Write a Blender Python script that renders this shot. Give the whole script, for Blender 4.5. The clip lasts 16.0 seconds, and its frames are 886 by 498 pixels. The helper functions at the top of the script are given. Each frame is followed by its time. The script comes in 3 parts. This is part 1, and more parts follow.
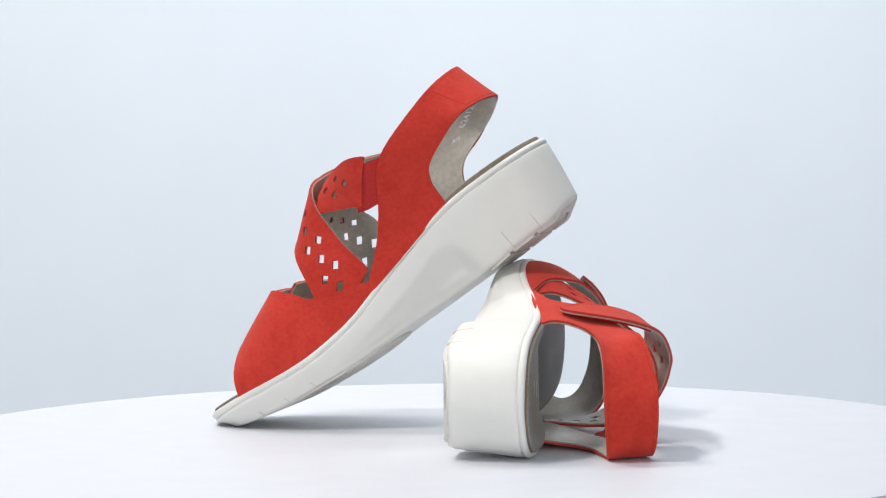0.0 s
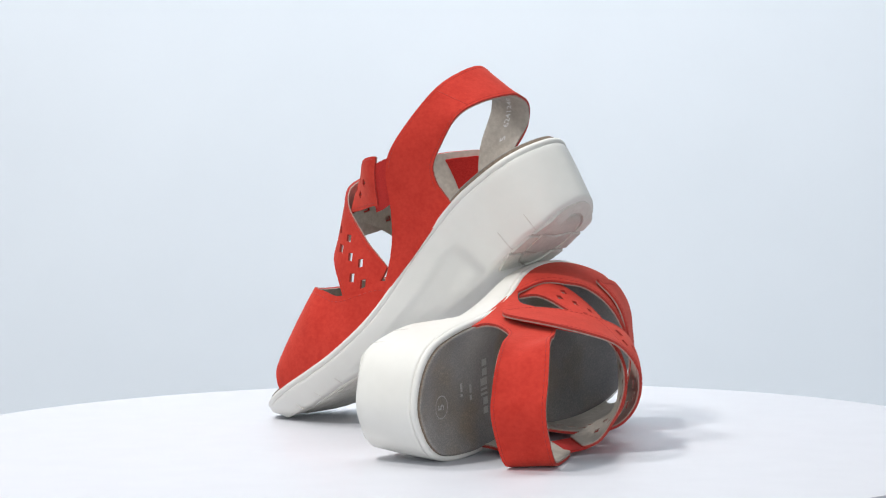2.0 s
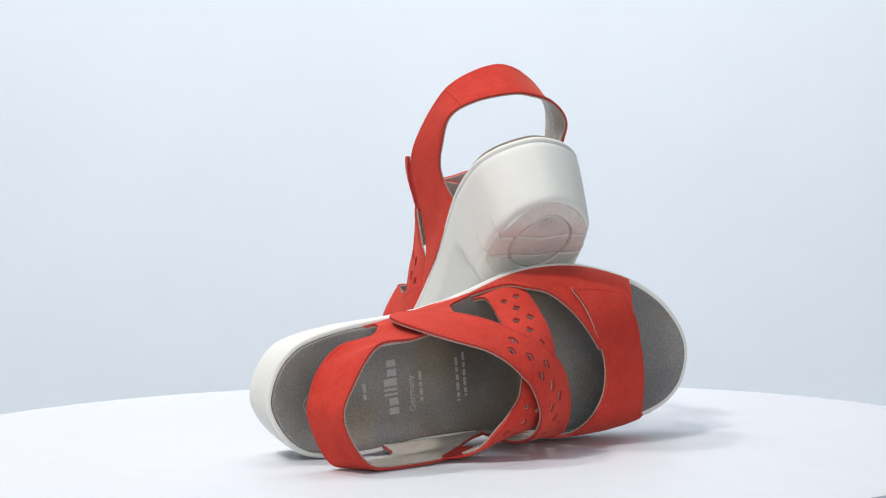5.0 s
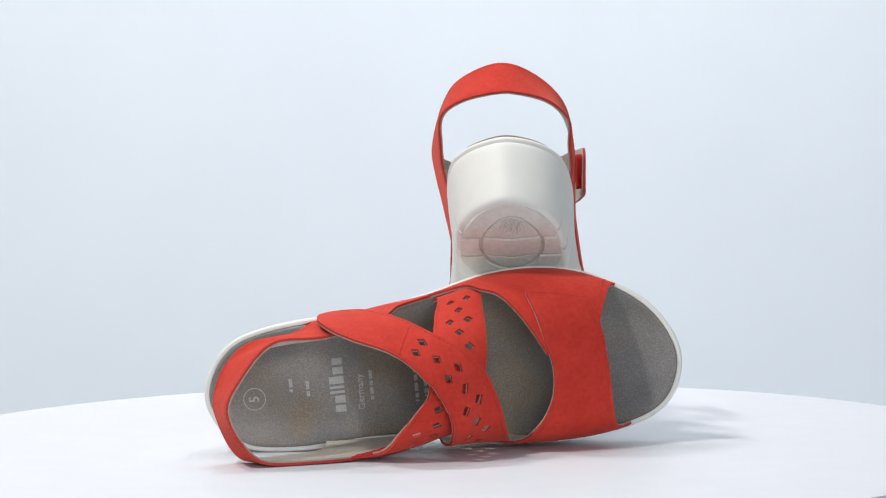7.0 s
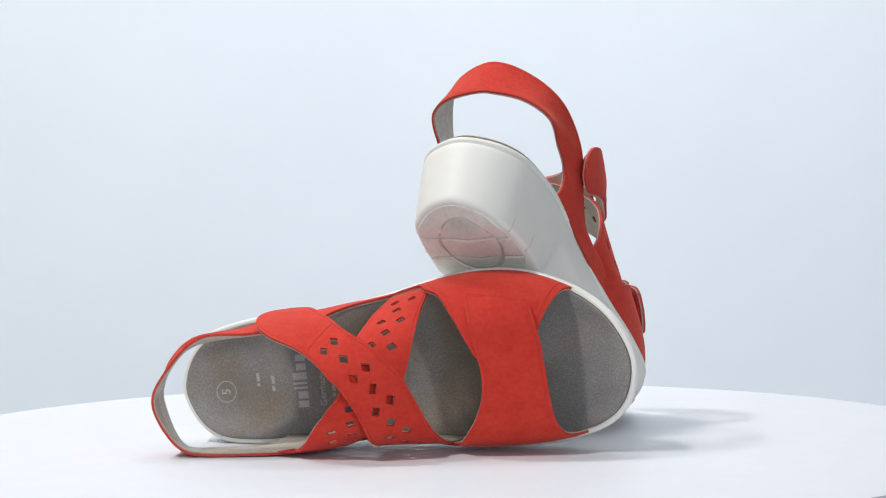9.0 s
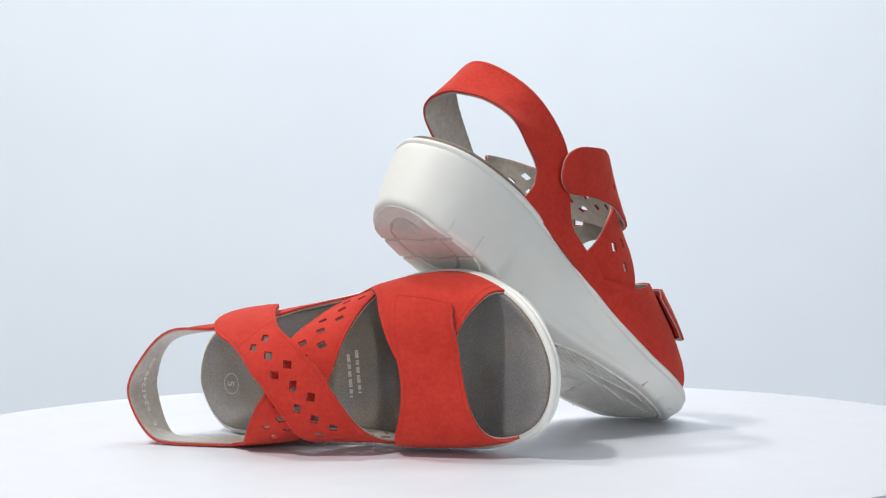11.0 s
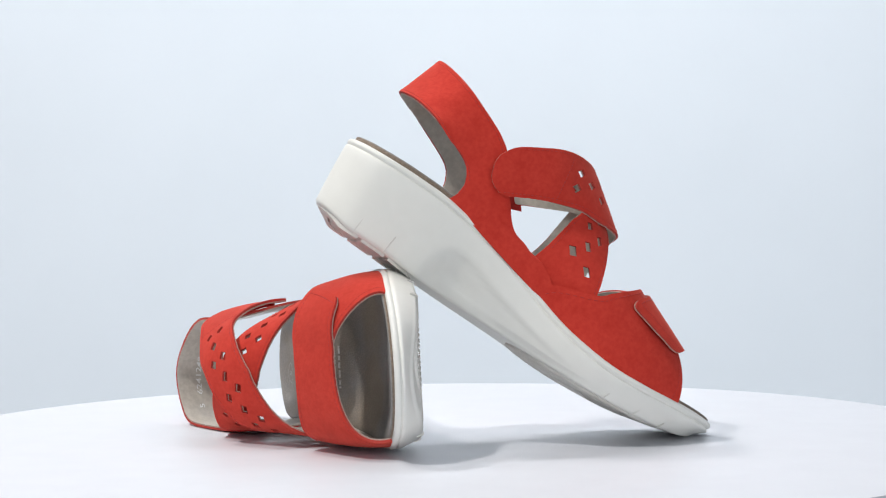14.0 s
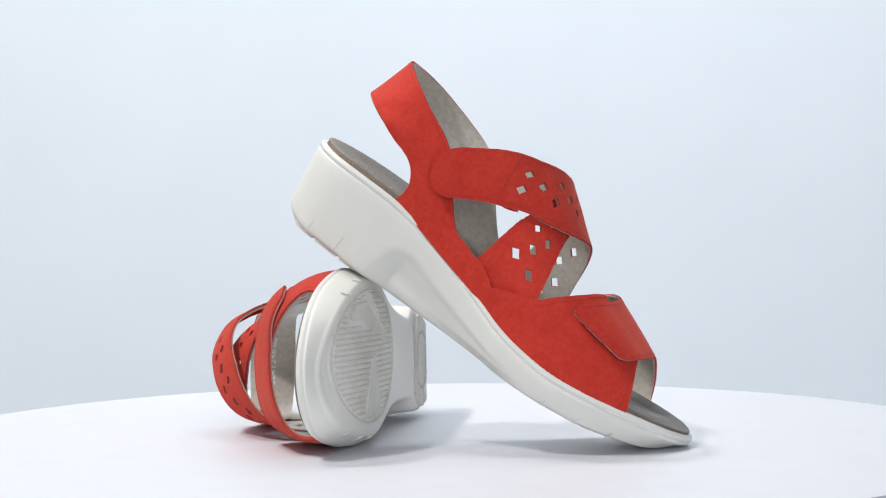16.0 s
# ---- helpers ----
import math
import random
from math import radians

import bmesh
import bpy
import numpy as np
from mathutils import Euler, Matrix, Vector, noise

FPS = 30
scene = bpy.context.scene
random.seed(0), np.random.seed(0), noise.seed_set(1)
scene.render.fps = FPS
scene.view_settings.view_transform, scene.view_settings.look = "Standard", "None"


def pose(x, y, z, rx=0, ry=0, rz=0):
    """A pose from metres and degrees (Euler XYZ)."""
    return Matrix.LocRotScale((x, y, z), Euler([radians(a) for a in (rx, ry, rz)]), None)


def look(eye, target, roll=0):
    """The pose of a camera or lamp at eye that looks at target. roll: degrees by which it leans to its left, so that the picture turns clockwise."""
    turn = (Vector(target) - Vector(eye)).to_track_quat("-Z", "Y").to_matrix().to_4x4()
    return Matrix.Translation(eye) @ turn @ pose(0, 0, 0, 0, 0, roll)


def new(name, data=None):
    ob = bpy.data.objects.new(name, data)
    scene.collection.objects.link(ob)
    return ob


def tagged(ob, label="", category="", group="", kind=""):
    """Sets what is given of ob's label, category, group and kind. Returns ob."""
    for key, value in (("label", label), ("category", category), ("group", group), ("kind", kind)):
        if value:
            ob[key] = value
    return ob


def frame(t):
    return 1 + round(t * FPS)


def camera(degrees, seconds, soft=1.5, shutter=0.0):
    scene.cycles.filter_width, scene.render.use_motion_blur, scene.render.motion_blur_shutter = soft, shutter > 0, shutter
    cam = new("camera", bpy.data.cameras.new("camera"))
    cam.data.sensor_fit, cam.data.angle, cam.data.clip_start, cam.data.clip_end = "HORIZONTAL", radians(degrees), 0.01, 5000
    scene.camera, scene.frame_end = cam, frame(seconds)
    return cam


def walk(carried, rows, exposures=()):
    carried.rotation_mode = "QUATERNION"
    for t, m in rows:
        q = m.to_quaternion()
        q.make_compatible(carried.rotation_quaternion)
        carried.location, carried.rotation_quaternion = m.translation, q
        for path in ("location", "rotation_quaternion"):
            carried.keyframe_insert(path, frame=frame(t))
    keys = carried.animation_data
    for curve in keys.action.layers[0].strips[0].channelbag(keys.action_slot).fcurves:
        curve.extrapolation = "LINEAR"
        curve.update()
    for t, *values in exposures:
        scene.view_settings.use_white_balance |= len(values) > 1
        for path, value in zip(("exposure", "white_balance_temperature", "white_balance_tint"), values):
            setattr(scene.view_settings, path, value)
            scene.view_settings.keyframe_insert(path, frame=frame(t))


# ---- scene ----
# A pair of red sandals turns on a white round table in a photo studio.
TABLE = 0.75                      # height of the table top
DEG_PER_S = -11.1037               # turning speed about the vertical axis at the origin

cam = camera(22.5407, 16.0, soft=1.15)
EYE = (0.00360, -1.26220, TABLE + 0.15260)
CAM = Matrix.Translation(EYE) @ pose(0, 0, 0, 90 - 2.1186, 0, 0) @ pose(0, 0, 0, 0, 0, -0.6449)
walk(cam, [(0.0, CAM), (16.0, CAM)])

# ---- light ----
scene.view_settings.exposure = 0.0
world = bpy.data.worlds.new("studio")
world.use_nodes = True
scene.world = world
world.node_tree.nodes["Background"].inputs["Color"].default_value = (0.80, 0.90, 1.0, 1)
world.node_tree.nodes["Background"].inputs["Strength"].default_value = 0.19


def softbox(name, eye, target, sx, sy, power, color=(1, 1, 1)):
    d = bpy.data.lights.new(name, "AREA")
    d.shape, d.size, d.size_y, d.energy, d.color = "RECTANGLE", sx, sy, power, color
    ob = new(name, d)
    ob.matrix_basis = look(eye, target)
    return ob


softbox("softbox_left_front", (-1.2, -0.9, TABLE + 2.35), (0, 0, TABLE), 0.20, 0.20, 38, (1.0, 0.98, 0.955))
softbox("softbox_left_back", (-1.1, 0.45, TABLE + 2.35), (0, 0, TABLE), 0.20, 0.20, 23, (1.0, 0.98, 0.955))
# unseen fill lamps, added to brighten the sandals' fronts, undersides and the backdrop
softbox("softbox_overhead", (0.1, 0.15, TABLE + 1.7), (0, 0.0, TABLE), 1.3, 1.1, 3.0, (0.93, 0.96, 1.0))
softbox("softbox_front", (0.4, -2.2, TABLE + 0.45), (0, 0, TABLE + 0.1), 1.1, 0.8, 16, (0.90, 0.955, 1.0))
softbox("softbox_backdrop", (0.25, 0.55, TABLE + 1.55), (0.1, 1.55, TABLE + 0.35), 1.2, 0.4, 16.0, (0.89, 0.945, 1.0))

# ---- materials ----


def material(name, base, rough=0.6, second=None, scale=400.0, bump=0.0, bump_scale=None, metallic=0.0, sheen=0.0,
             sheen_tint=None, blotch=None, blotch_scale=25.0, spec=0.5, amount=(0.35, 0.65), stain=None, stain_scale=60.0):
    m = bpy.data.materials.new(name)
    m.use_nodes = True
    nt = m.node_tree
    bsdf = nt.nodes["Principled BSDF"]
    bsdf.inputs["Roughness"].default_value = rough
    bsdf.inputs["Metallic"].default_value = metallic
    bsdf.inputs["Specular IOR Level"].default_value = spec
    if sheen:
        bsdf.inputs["Sheen Weight"].default_value = sheen
        bsdf.inputs["Sheen Roughness"].default_value = 0.5
        bsdf.inputs["Sheen Tint"].default_value = (*(sheen_tint or base), 1)
    tc = nt.nodes.new("ShaderNodeTexCoord")

    def noise_node(sc, detail=4.0):
        n = nt.nodes.new("ShaderNodeTexNoise")
        n.inputs["Scale"].default_value = sc
        n.inputs["Detail"].default_value = detail
        nt.links.new(tc.outputs["Object"], n.inputs["Vector"])
        return n

    def ramp(n, c0, c1, lo, hi):
        r = nt.nodes.new("ShaderNodeValToRGB")
        r.color_ramp.elements[0].position, r.color_ramp.elements[1].position = lo, hi
        r.color_ramp.elements[0].color, r.color_ramp.elements[1].color = (*c0, 1), (*c1, 1)
        nt.links.new(n.outputs["Fac"], r.inputs["Fac"])
        return r

    grain = noise_node(scale)
    fine = ramp(grain, base, second or tuple(min(1, c * 1.15) for c in base), *amount)
    out = fine.outputs["Color"]
    for tone, size, lo, hi in ((blotch, blotch_scale, 0.38, 0.68), (stain, stain_scale, 0.45, 0.62)):
        if not tone:
            continue
        big = noise_node(size, 3.0)
        r = ramp(big, (1, 1, 1), tone, lo, hi)
        mix = nt.nodes.new("ShaderNodeMix")
        mix.data_type, mix.blend_type = "RGBA", "MULTIPLY"
        mix.inputs["Factor"].default_value = 1.0
        nt.links.new(out, mix.inputs["A"])
        nt.links.new(r.outputs["Color"], mix.inputs["B"])
        out = mix.outputs["Result"]
    nt.links.new(out, bsdf.inputs["Base Color"])
    if bump:
        b = nt.nodes.new("ShaderNodeBump")
        b.inputs["Strength"].default_value = bump
        b.inputs["Distance"].default_value = 0.0006
        bn = noise_node(bump_scale or scale, 5.0)
        nt.links.new(bn.outputs["Fac"], b.inputs["Height"])
        nt.links.new(b.outputs["Normal"], bsdf.inputs["Normal"])
    return m


SUEDE = material("red_suede", (0.560, 0.0395, 0.0255), 0.92, (0.610, 0.049, 0.032), 420, 0.25, 900, sheen=0.28,
                 sheen_tint=(1.0, 0.30, 0.22), blotch=(0.89, 0.81, 0.79), blotch_scale=24, spec=0.2, stain=(0.95, 0.89, 0.87), stain_scale=110)
SUEDE_EDGE = material("red_suede_edge", (0.42, 0.045, 0.034), 0.95, (0.52, 0.075, 0.06), 1200, 0.3, 1500, spec=0.15)
VELCRO = material("dark_red_velcro", (0.38, 0.018, 0.015), 0.95, (0.48, 0.03, 0.024), 1400, 0.6, 1500, spec=0.15)
THREAD = material("red_thread", (0.47, 0.030, 0.022), 0.7, (0.40, 0.022, 0.017), 2000)
LINING = material("beige_lining", (0.52, 0.47, 0.41), 0.36, (0.62, 0.565, 0.50), 350, 0.8, 210, blotch=(0.88, 0.87, 0.86),
                  blotch_scale=40, spec=0.45)
LINING_EDGE = material("cut_lining_edge", (0.38, 0.26, 0.22), 0.9, (0.48, 0.35, 0.30), 900, 0.3, 900, spec=0.2)
ELASTIC = material("red_elastic", (0.42, 0.02, 0.018), 0.8, (0.52, 0.03, 0.022), 1500, 0.5, 900, spec=0.3)
RUBBER = material("white_rubber", (0.80, 0.785, 0.74), 0.5, (0.785, 0.77, 0.725), 120, 0.04, 900, blotch=(0.98, 0.975, 0.965),
                  blotch_scale=18, spec=0.35)
TREAD = material("worn_rubber", (0.76, 0.74, 0.70), 0.7, (0.70, 0.68, 0.64), 260, 0.3, 700, blotch=(0.88, 0.85, 0.82),
                 blotch_scale=30, spec=0.3)
HEELPAD = material("tan_heel_rubber", (0.72, 0.705, 0.65), 0.75, (0.66, 0.645, 0.59), 300, 0.4, 800, spec=0.3)
# darker rubber tone: the shade inside the heel grooves, put into the colour
GROOVE_SHADE = material("groove_shade_rubber", (0.54, 0.505, 0.455), 0.85, (0.62, 0.58, 0.53), 300, 0.3, 700, spec=0.2)
FOOTBED = material("taupe_footbed", (0.245, 0.230, 0.218), 0.78, (0.345, 0.318, 0.290), 1300, 0.5, 900,
                   blotch=(0.60, 0.62, 0.66), blotch_scale=15, sheen=0.15, sheen_tint=(0.8, 0.75, 0.72), spec=0.3, amount=(0.44, 0.64),
                   stain=(0.98, 0.86, 0.72), stain_scale=21)
CORK = material("brown_cork", (0.17, 0.13, 0.10), 0.9, (0.27, 0.21, 0.16), 900, 0.4, 900, spec=0.2)
PRINT = material("silver_print", (0.45, 0.435, 0.42), 0.5, (0.37, 0.355, 0.34), 800)
PRINT_BRIGHT = material("white_print", (0.90, 0.89, 0.88), 0.5, (0.84, 0.83, 0.82), 900)
PRINT_DIM = material("worn_silver_print", (0.44, 0.42, 0.40), 0.6, (0.33, 0.305, 0.28), 900, amount=(0.45, 0.6))
TABLETOP = material("white_laminate", (0.685, 0.69, 0.73), 0.45, (0.67, 0.675, 0.715), 40, 0.03, 60, spec=0.35)
PAPER = material("white_backdrop", (0.79, 0.83, 0.875), 0.95, (0.775, 0.815, 0.86), 6, 0.02, 30, spec=0.1)
WALL = material("studio_paint", (0.62, 0.64, 0.66), 0.9, (0.60, 0.62, 0.64), 8, 0.05, 60)
FLOOR = material("studio_floor", (0.45, 0.46, 0.48), 0.7, (0.40, 0.41, 0.43), 5, 0.05, 40)

# ---- mesh tools ----


def mesh_object(name, verts, faces, mat, parent=None, label="", smooth=True, mats=None, ids=None):
    me = bpy.data.meshes.new(name)
    me.from_pydata([tuple(v) for v in verts], [], [tuple(f) for f in faces])
    for m in (mats or [mat]):
        me.materials.append(m)
    if ids is not None:
        me.polygons.foreach_set("material_index", ids)
    if smooth:
        me.polygons.foreach_set("use_smooth", [True] * len(me.polygons))
    me.update()
    ob = new(name, me)
    if parent is not None:
        ob.parent = parent
    if label:
        tagged(ob, label=label)
    return ob


def part(name, bm, mat, parent, label="", smooth=False):
    me = bpy.data.meshes.new(name)
    bm.to_mesh(me)
    bm.free()
    me.materials.append(mat)
    if smooth:
        me.polygons.foreach_set("use_smooth", [True] * len(me.polygons))
    ob = new(name, me)
    if parent is not None:
        ob.parent = parent
    if label:
        tagged(ob, label=label)
    return ob


def spline(xs, ys):
    """A smooth function through the points."""
    xs, ys = np.array(xs, float), np.array(ys, float)
    d = np.gradient(ys, xs)

    def f(x):
        x = np.clip(x, xs[0], xs[-1])
        i = np.clip(np.searchsorted(xs, x) - 1, 0, len(xs) - 2)
        h = xs[i + 1] - xs[i]
        t = (x - xs[i]) / h
        return ((2 * t**3 - 3 * t**2 + 1) * ys[i] + (t**3 - 2 * t**2 + t) * h * d[i]
                + (-2 * t**3 + 3 * t**2) * ys[i + 1] + (t**3 - t**2) * h * d[i + 1])
    return f


def rail(points):
    """A smooth curve through points of any dimension, over 0 to 1."""
    p = np.array(points, float)
    u = np.linspace(0, 1, len(p))
    fs = [spline(u, p[:, k]) for k in range(p.shape[1])]
    return lambda s: np.stack([f(s) for f in fs], -1)


# ---- the sandal's forms, in millimetres: x heel to toe, y to the inner side of the foot, z up from the sole ----
OUTLINE = [(-9.5, 0), (-6, -13), (2, -24), (15, -31.5), (40, -36), (75, -37.5), (110, -42), (150, -50.5), (185, -50), (215, -40),
           (235, -26), (247, -8), (249.5, 8), (243, 25), (228, 36), (200, 42.5), (170, 43.5), (140, 39), (110, 33.5), (75, 31.5),
           (40, 32.5), (15, 30), (2, 23), (-6, 12)]
rim_z = spline([-12, 6, 28, 50, 67, 96, 118, 136, 153, 173, 190, 217, 250],
               [47.5, 47, 46.8, 45.8, 43.2, 36.5, 28.5, 22.8, 19.8, 18.4, 19.4, 22.6, 25.5])
base_z = spline([-12, 0, 8, 20, 39, 54, 80, 120, 150, 167, 184, 202, 222, 240, 252],
                [7.5, 5, 3, 2.6, 1.8, 0.9, 0.4, 0.2, 0, 0.5, 1.7, 3.0, 6.0, 10, 15])


def outline(n=264):
    p = np.array(OUTLINE) * (1.0, 1.022)
    m, out = len(p), []
    for k in range(n):
        q = k * m / n
        i, u = int(q), q - int(q)
        a, b, c, d = p[i - 1], p[i], p[(i + 1) % m], p[(i + 2) % m]
        out.append(.5 * (2 * b + (c - a) * u + (2 * a - 5 * b + 4 * c - d) * u * u + (3 * b - a - 3 * c + d) * u**3))
    c = np.array(out)
    t = np.roll(c, -1, 0) - np.roll(c, 1, 0)
    t /= np.linalg.norm(t, axis=1)[:, None]
    return c, np.stack([-t[:, 1], t[:, 0]], 1)      # points, inward normals


RING, INWARD = outline()
_top, _low = RING[RING[:, 1] > 0], RING[RING[:, 1] <= 0]


def half_width(x, side):
    s = _top if side > 0 else _low
    o = np.argsort(s[:, 0])
    return np.abs(np.interp(x, s[o, 0], s[o, 1]))


foot_top = spline([30, 60, 80, 100, 115, 128, 140, 155, 175, 190, 204, 216, 240],
                  [136, 123, 115, 106, 100, 92, 83, 72.5, 62, 55, 48, 41, 30])
bulge = spline([30, 60, 90, 115, 140, 170, 240], [8, 9.5, 9, 5.5, 2, 0.5, 0])


def smooth01(t):
    t = np.clip(t, 0, 1)
    return t * t * (3 - 2 * t)


class Foot:
    """The form over which the straps run. lift raises the instep, rise the heel loop; round_out and round_in turn the
    section of each side from boxy (0) to round (1); rest: the plane y = a + b x + c z on which the inner side lies, if any."""

    def __init__(self, lift=1.0, back=0.0, rise=0.0, round_out=0.0, round_in=0.0, wide=0.0, droop=1.0, shift=0.0, belly=0.0, rest=None):
        self.shift, self.belly, self.rest = shift, belly, rest
        self.wide, self.droop = wide, droop
        self.lift, self.back, self.rise, self.out, self.inn = lift, back, rise, round_out, round_in

    def top(self, x):
        r = rim_z(x)
        return r + (foot_top(x) - r) * self.lift

    def at(self, x, phi):
        a = np.clip(np.abs(phi), 0, 1) * np.pi / 2
        side = np.sign(phi)
        k = np.where(side > 0, self.inn * smooth01((x - 95) / 40), self.out)
        w = np.where(side > 0, half_width(x, 1), half_width(x, -1)) - 2.6
        y = side * (w * np.sin(a)**(0.75 + 0.25 * k) + bulge(x) * (1 - k) * np.where(side > 0, 1 + 0.45 * self.wide * smooth01((125 - x) / 30), 1) * np.sin(2 * a))
        y = y + self.shift * np.cos(a)
        y = y + np.where(side > 0, self.belly, 0) * smooth01((x - 80) / 25) * smooth01((178 - x) / 25) * 2.6 * np.sin(a)**2 * np.cos(a)
        r = rim_z(x) - 0.5
        z = r + (self.top(x) - r) * np.cos(a)**(0.7 + 0.3 * k)
        return np.stack([x + 0 * y, y, z], -1)

    def phi(self, x, z, side):
        r = float(rim_z(x)) - 0.5
        k = (z - r) / (float(foot_top(x)) - r)
        e = 0.7 + 0.3 * (self.inn * float(smooth01((x - 95) / 40)) if side > 0 else self.out)
        return side * math.acos(min(1, max(0, k))**(1 / e)) / (math.pi / 2)

    def p(self, x, z, side):
        return tuple(self.at(np.array(float(x)), np.array(self.phi(x, z, side))))


def leather(name, A, B, foot, parent, hand, off=0.0, thick=1.3, start=0.0, end=0.0, holes=(), label="", outer=None,
            lined=True, flip=False, stitch=(), seam=None, tilt=None):
    """A leather piece between two edges (pairs on the foot form, or points), with thickness, holes, lining and stitching.
    start, end: corner radius at its ends; off: distance from the form along the piece; tilt: how much further its first edge stands off."""
    ra, rb = rail(A), rail(B)
    flat = len(A[0]) == 2
    offs = off if callable(off) else (lambda s: off + 0 * s)

    def raw(s, w):
        e = ra(s) * (1 - w)[..., None] + rb(s) * w[..., None]
        return foot.at(e[..., 0], e[..., 1]) if flat else e

    def surf(s, w, lift=0.0):
        h = 2e-3
        s0, s1, w0, w1 = np.clip(s - h, 0, 1), np.clip(s + h, 0, 1), np.clip(w - h, 0, 1), np.clip(w + h, 0, 1)
        n = np.cross(raw(s1, w) - raw(s0, w), raw(s, w1) - raw(s, w0))
        n /= np.maximum(np.linalg.norm(n, axis=-1), 1e-9)[..., None]
        if flip:
            n = -n
        lean = tilt(s) * (0.5 - w) if tilt else 0.0
        q = raw(s, w) + n * (offs(s) + lift + lean)[..., None]
        if foot.rest:
            # what lies on the table is pressed flat by it
            a, b, c = foot.rest
            room = a + b * q[..., 0] + c * q[..., 2] - 1.5 + np.minimum(lift, 1.45) - q[..., 1]
            q[..., 1] += room - 2.2 * np.logaddexp(0, room / 2.2)
        return q

    t = np.linspace(0, 1, 160)
    mid = raw(t, 0 * t + .5)
    acc = np.concatenate([[0], np.cumsum(np.linalg.norm(np.diff(mid, axis=0), axis=1))])
    L = acc[-1]
    W = float(np.mean(np.linalg.norm(raw(t, 0 * t) - raw(t, 0 * t + 1), axis=1)))
    s_of = lambda d: np.interp(d, acc, t)
    # the flat cut
    step = 1.3
    loop = []
    rough = random.Random(len(A) * 7 + int(L))

    def corner(cx, cy, r, a0):
        return [(cx + r * math.cos(a0 + k * math.pi / 2 / 6), cy + r * math.sin(a0 + k * math.pi / 2 / 6)) for k in range(7)]

    def run(x0, y0, x1, y1):
        n = max(2, int(math.hypot(x1 - x0, y1 - y0) / step))
        return [(x0 + (x1 - x0) * k / n + rough.gauss(0, .09), y0 + (y1 - y0) * k / n + rough.gauss(0, .09)) for k in range(1, n)]

    rs, re = min(start, W / 2 - .01), min(end, W / 2 - .01)
    cs = [corner(rs, rs, rs, math.pi) if rs > 0 else [(0, 0)], corner(L - re, re, re, 1.5 * math.pi) if re > 0 else [(L, 0)],
          corner(L - re, W - re, re, 0) if re > 0 else [(L, W)], corner(rs, W - rs, rs, math.pi / 2) if rs > 0 else [(0, W)]]
    for i in range(4):
        loop += cs[i]
        a, b = cs[i][-1], cs[(i + 1) % 4][0]
        loop += run(*a, *b)
    pts, edges = list(loop), [(i, (i + 1) % len(loop)) for i in range(len(loop))]
    cut = []
    for hx, hy, size, turn in holes:
        hy *= W
        ring = []
        for k in range(4):
            a = turn + math.pi / 4 + k * math.pi / 2
            ring.append((hx + size * .7071 * math.cos(a), hy + size * .7071 * math.sin(a)))
        o = len(pts)
        pts += ring
        edges += [(o + k, o + (k + 1) % 4) for k in range(4)]
        cut.append((hx, hy, size, turn))

    def in_hole(x, y, grow=1.0):
        for hx, hy, size, turn in cut:
            dx, dy = x - hx, y - hy
            u, v = dx * math.cos(turn) + dy * math.sin(turn), -dx * math.sin(turn) + dy * math.cos(turn)
            if max(abs(u), abs(v)) < size / 2 * grow:
                return True
        return False

    nx, ny = max(3, int(L / 2.4)), max(3, int(W / 2.6))
    for i in range(1, nx):
        for j in range(1, ny):
            x, y = L * i / nx, W * j / ny
            if not in_hole(x, y, 1.5):
                r = rs if x < L / 2 else re
                ex = min(x, L - x)
                ey = min(y, W - y)
                if r > 0 and ex < r and ey < r and math.hypot(r - ex, r - ey) > r - 0.6:
                    continue
                pts.append((x, y))
    from mathutils import geometry
    vs, es, fs, *_ = geometry.delaunay_2d_cdt([Vector(q) for q in pts], edges, [list(range(len(loop)))], 1, 1e-4)
    V = np.array([tuple(v) for v in vs])
    tris = []
    for q in fs:
        c = V[list(q)].mean(0)
        if not in_hole(c[0], c[1], 0.98):
            tris.append(tuple(q))
    count = {}
    for q in tris:
        for k in range(len(q)):
            e = (q[k], q[(k + 1) % len(q)])
            count[e] = 1
    border = [e for e in count if (e[1], e[0]) not in count]
    S, Wn = s_of(V[:, 0]), np.clip(V[:, 1] / W, 0, 1)

    def solid(nm, lo, hi, mats, par, lab):
        a, b = surf(S, Wn, lo), surf(S, Wn, hi)
        n = len(a)
        P = np.concatenate([a, b]) / 1000
        P[:, 1] *= hand
        f = [tuple(i + n for i in q) for q in tris] + [tuple(reversed(q)) for q in tris]
        ids = [0] * len(f)
        f += [(i, j, j + n, i + n) for i, j in border]
        ids += [len(mats) - 1] * len(border)
        if (hand < 0) != flip:
            f = [tuple(reversed(q)) for q in f]
        ob = mesh_object(nm, P, f, None, par, lab, True, mats, ids)
        me = ob.data
        me.set_sharp_from_angle(angle=radians(50))
        return ob

    ob = solid(name, 0, thick, [outer or SUEDE, SUEDE_EDGE if outer is None else outer], parent, label)
    if lined:
        solid("lining", -0.75, -0.06, [LINING, LINING_EDGE], ob, "beige leather lining")
    # stitches along the hems
    sv, sf = [], []

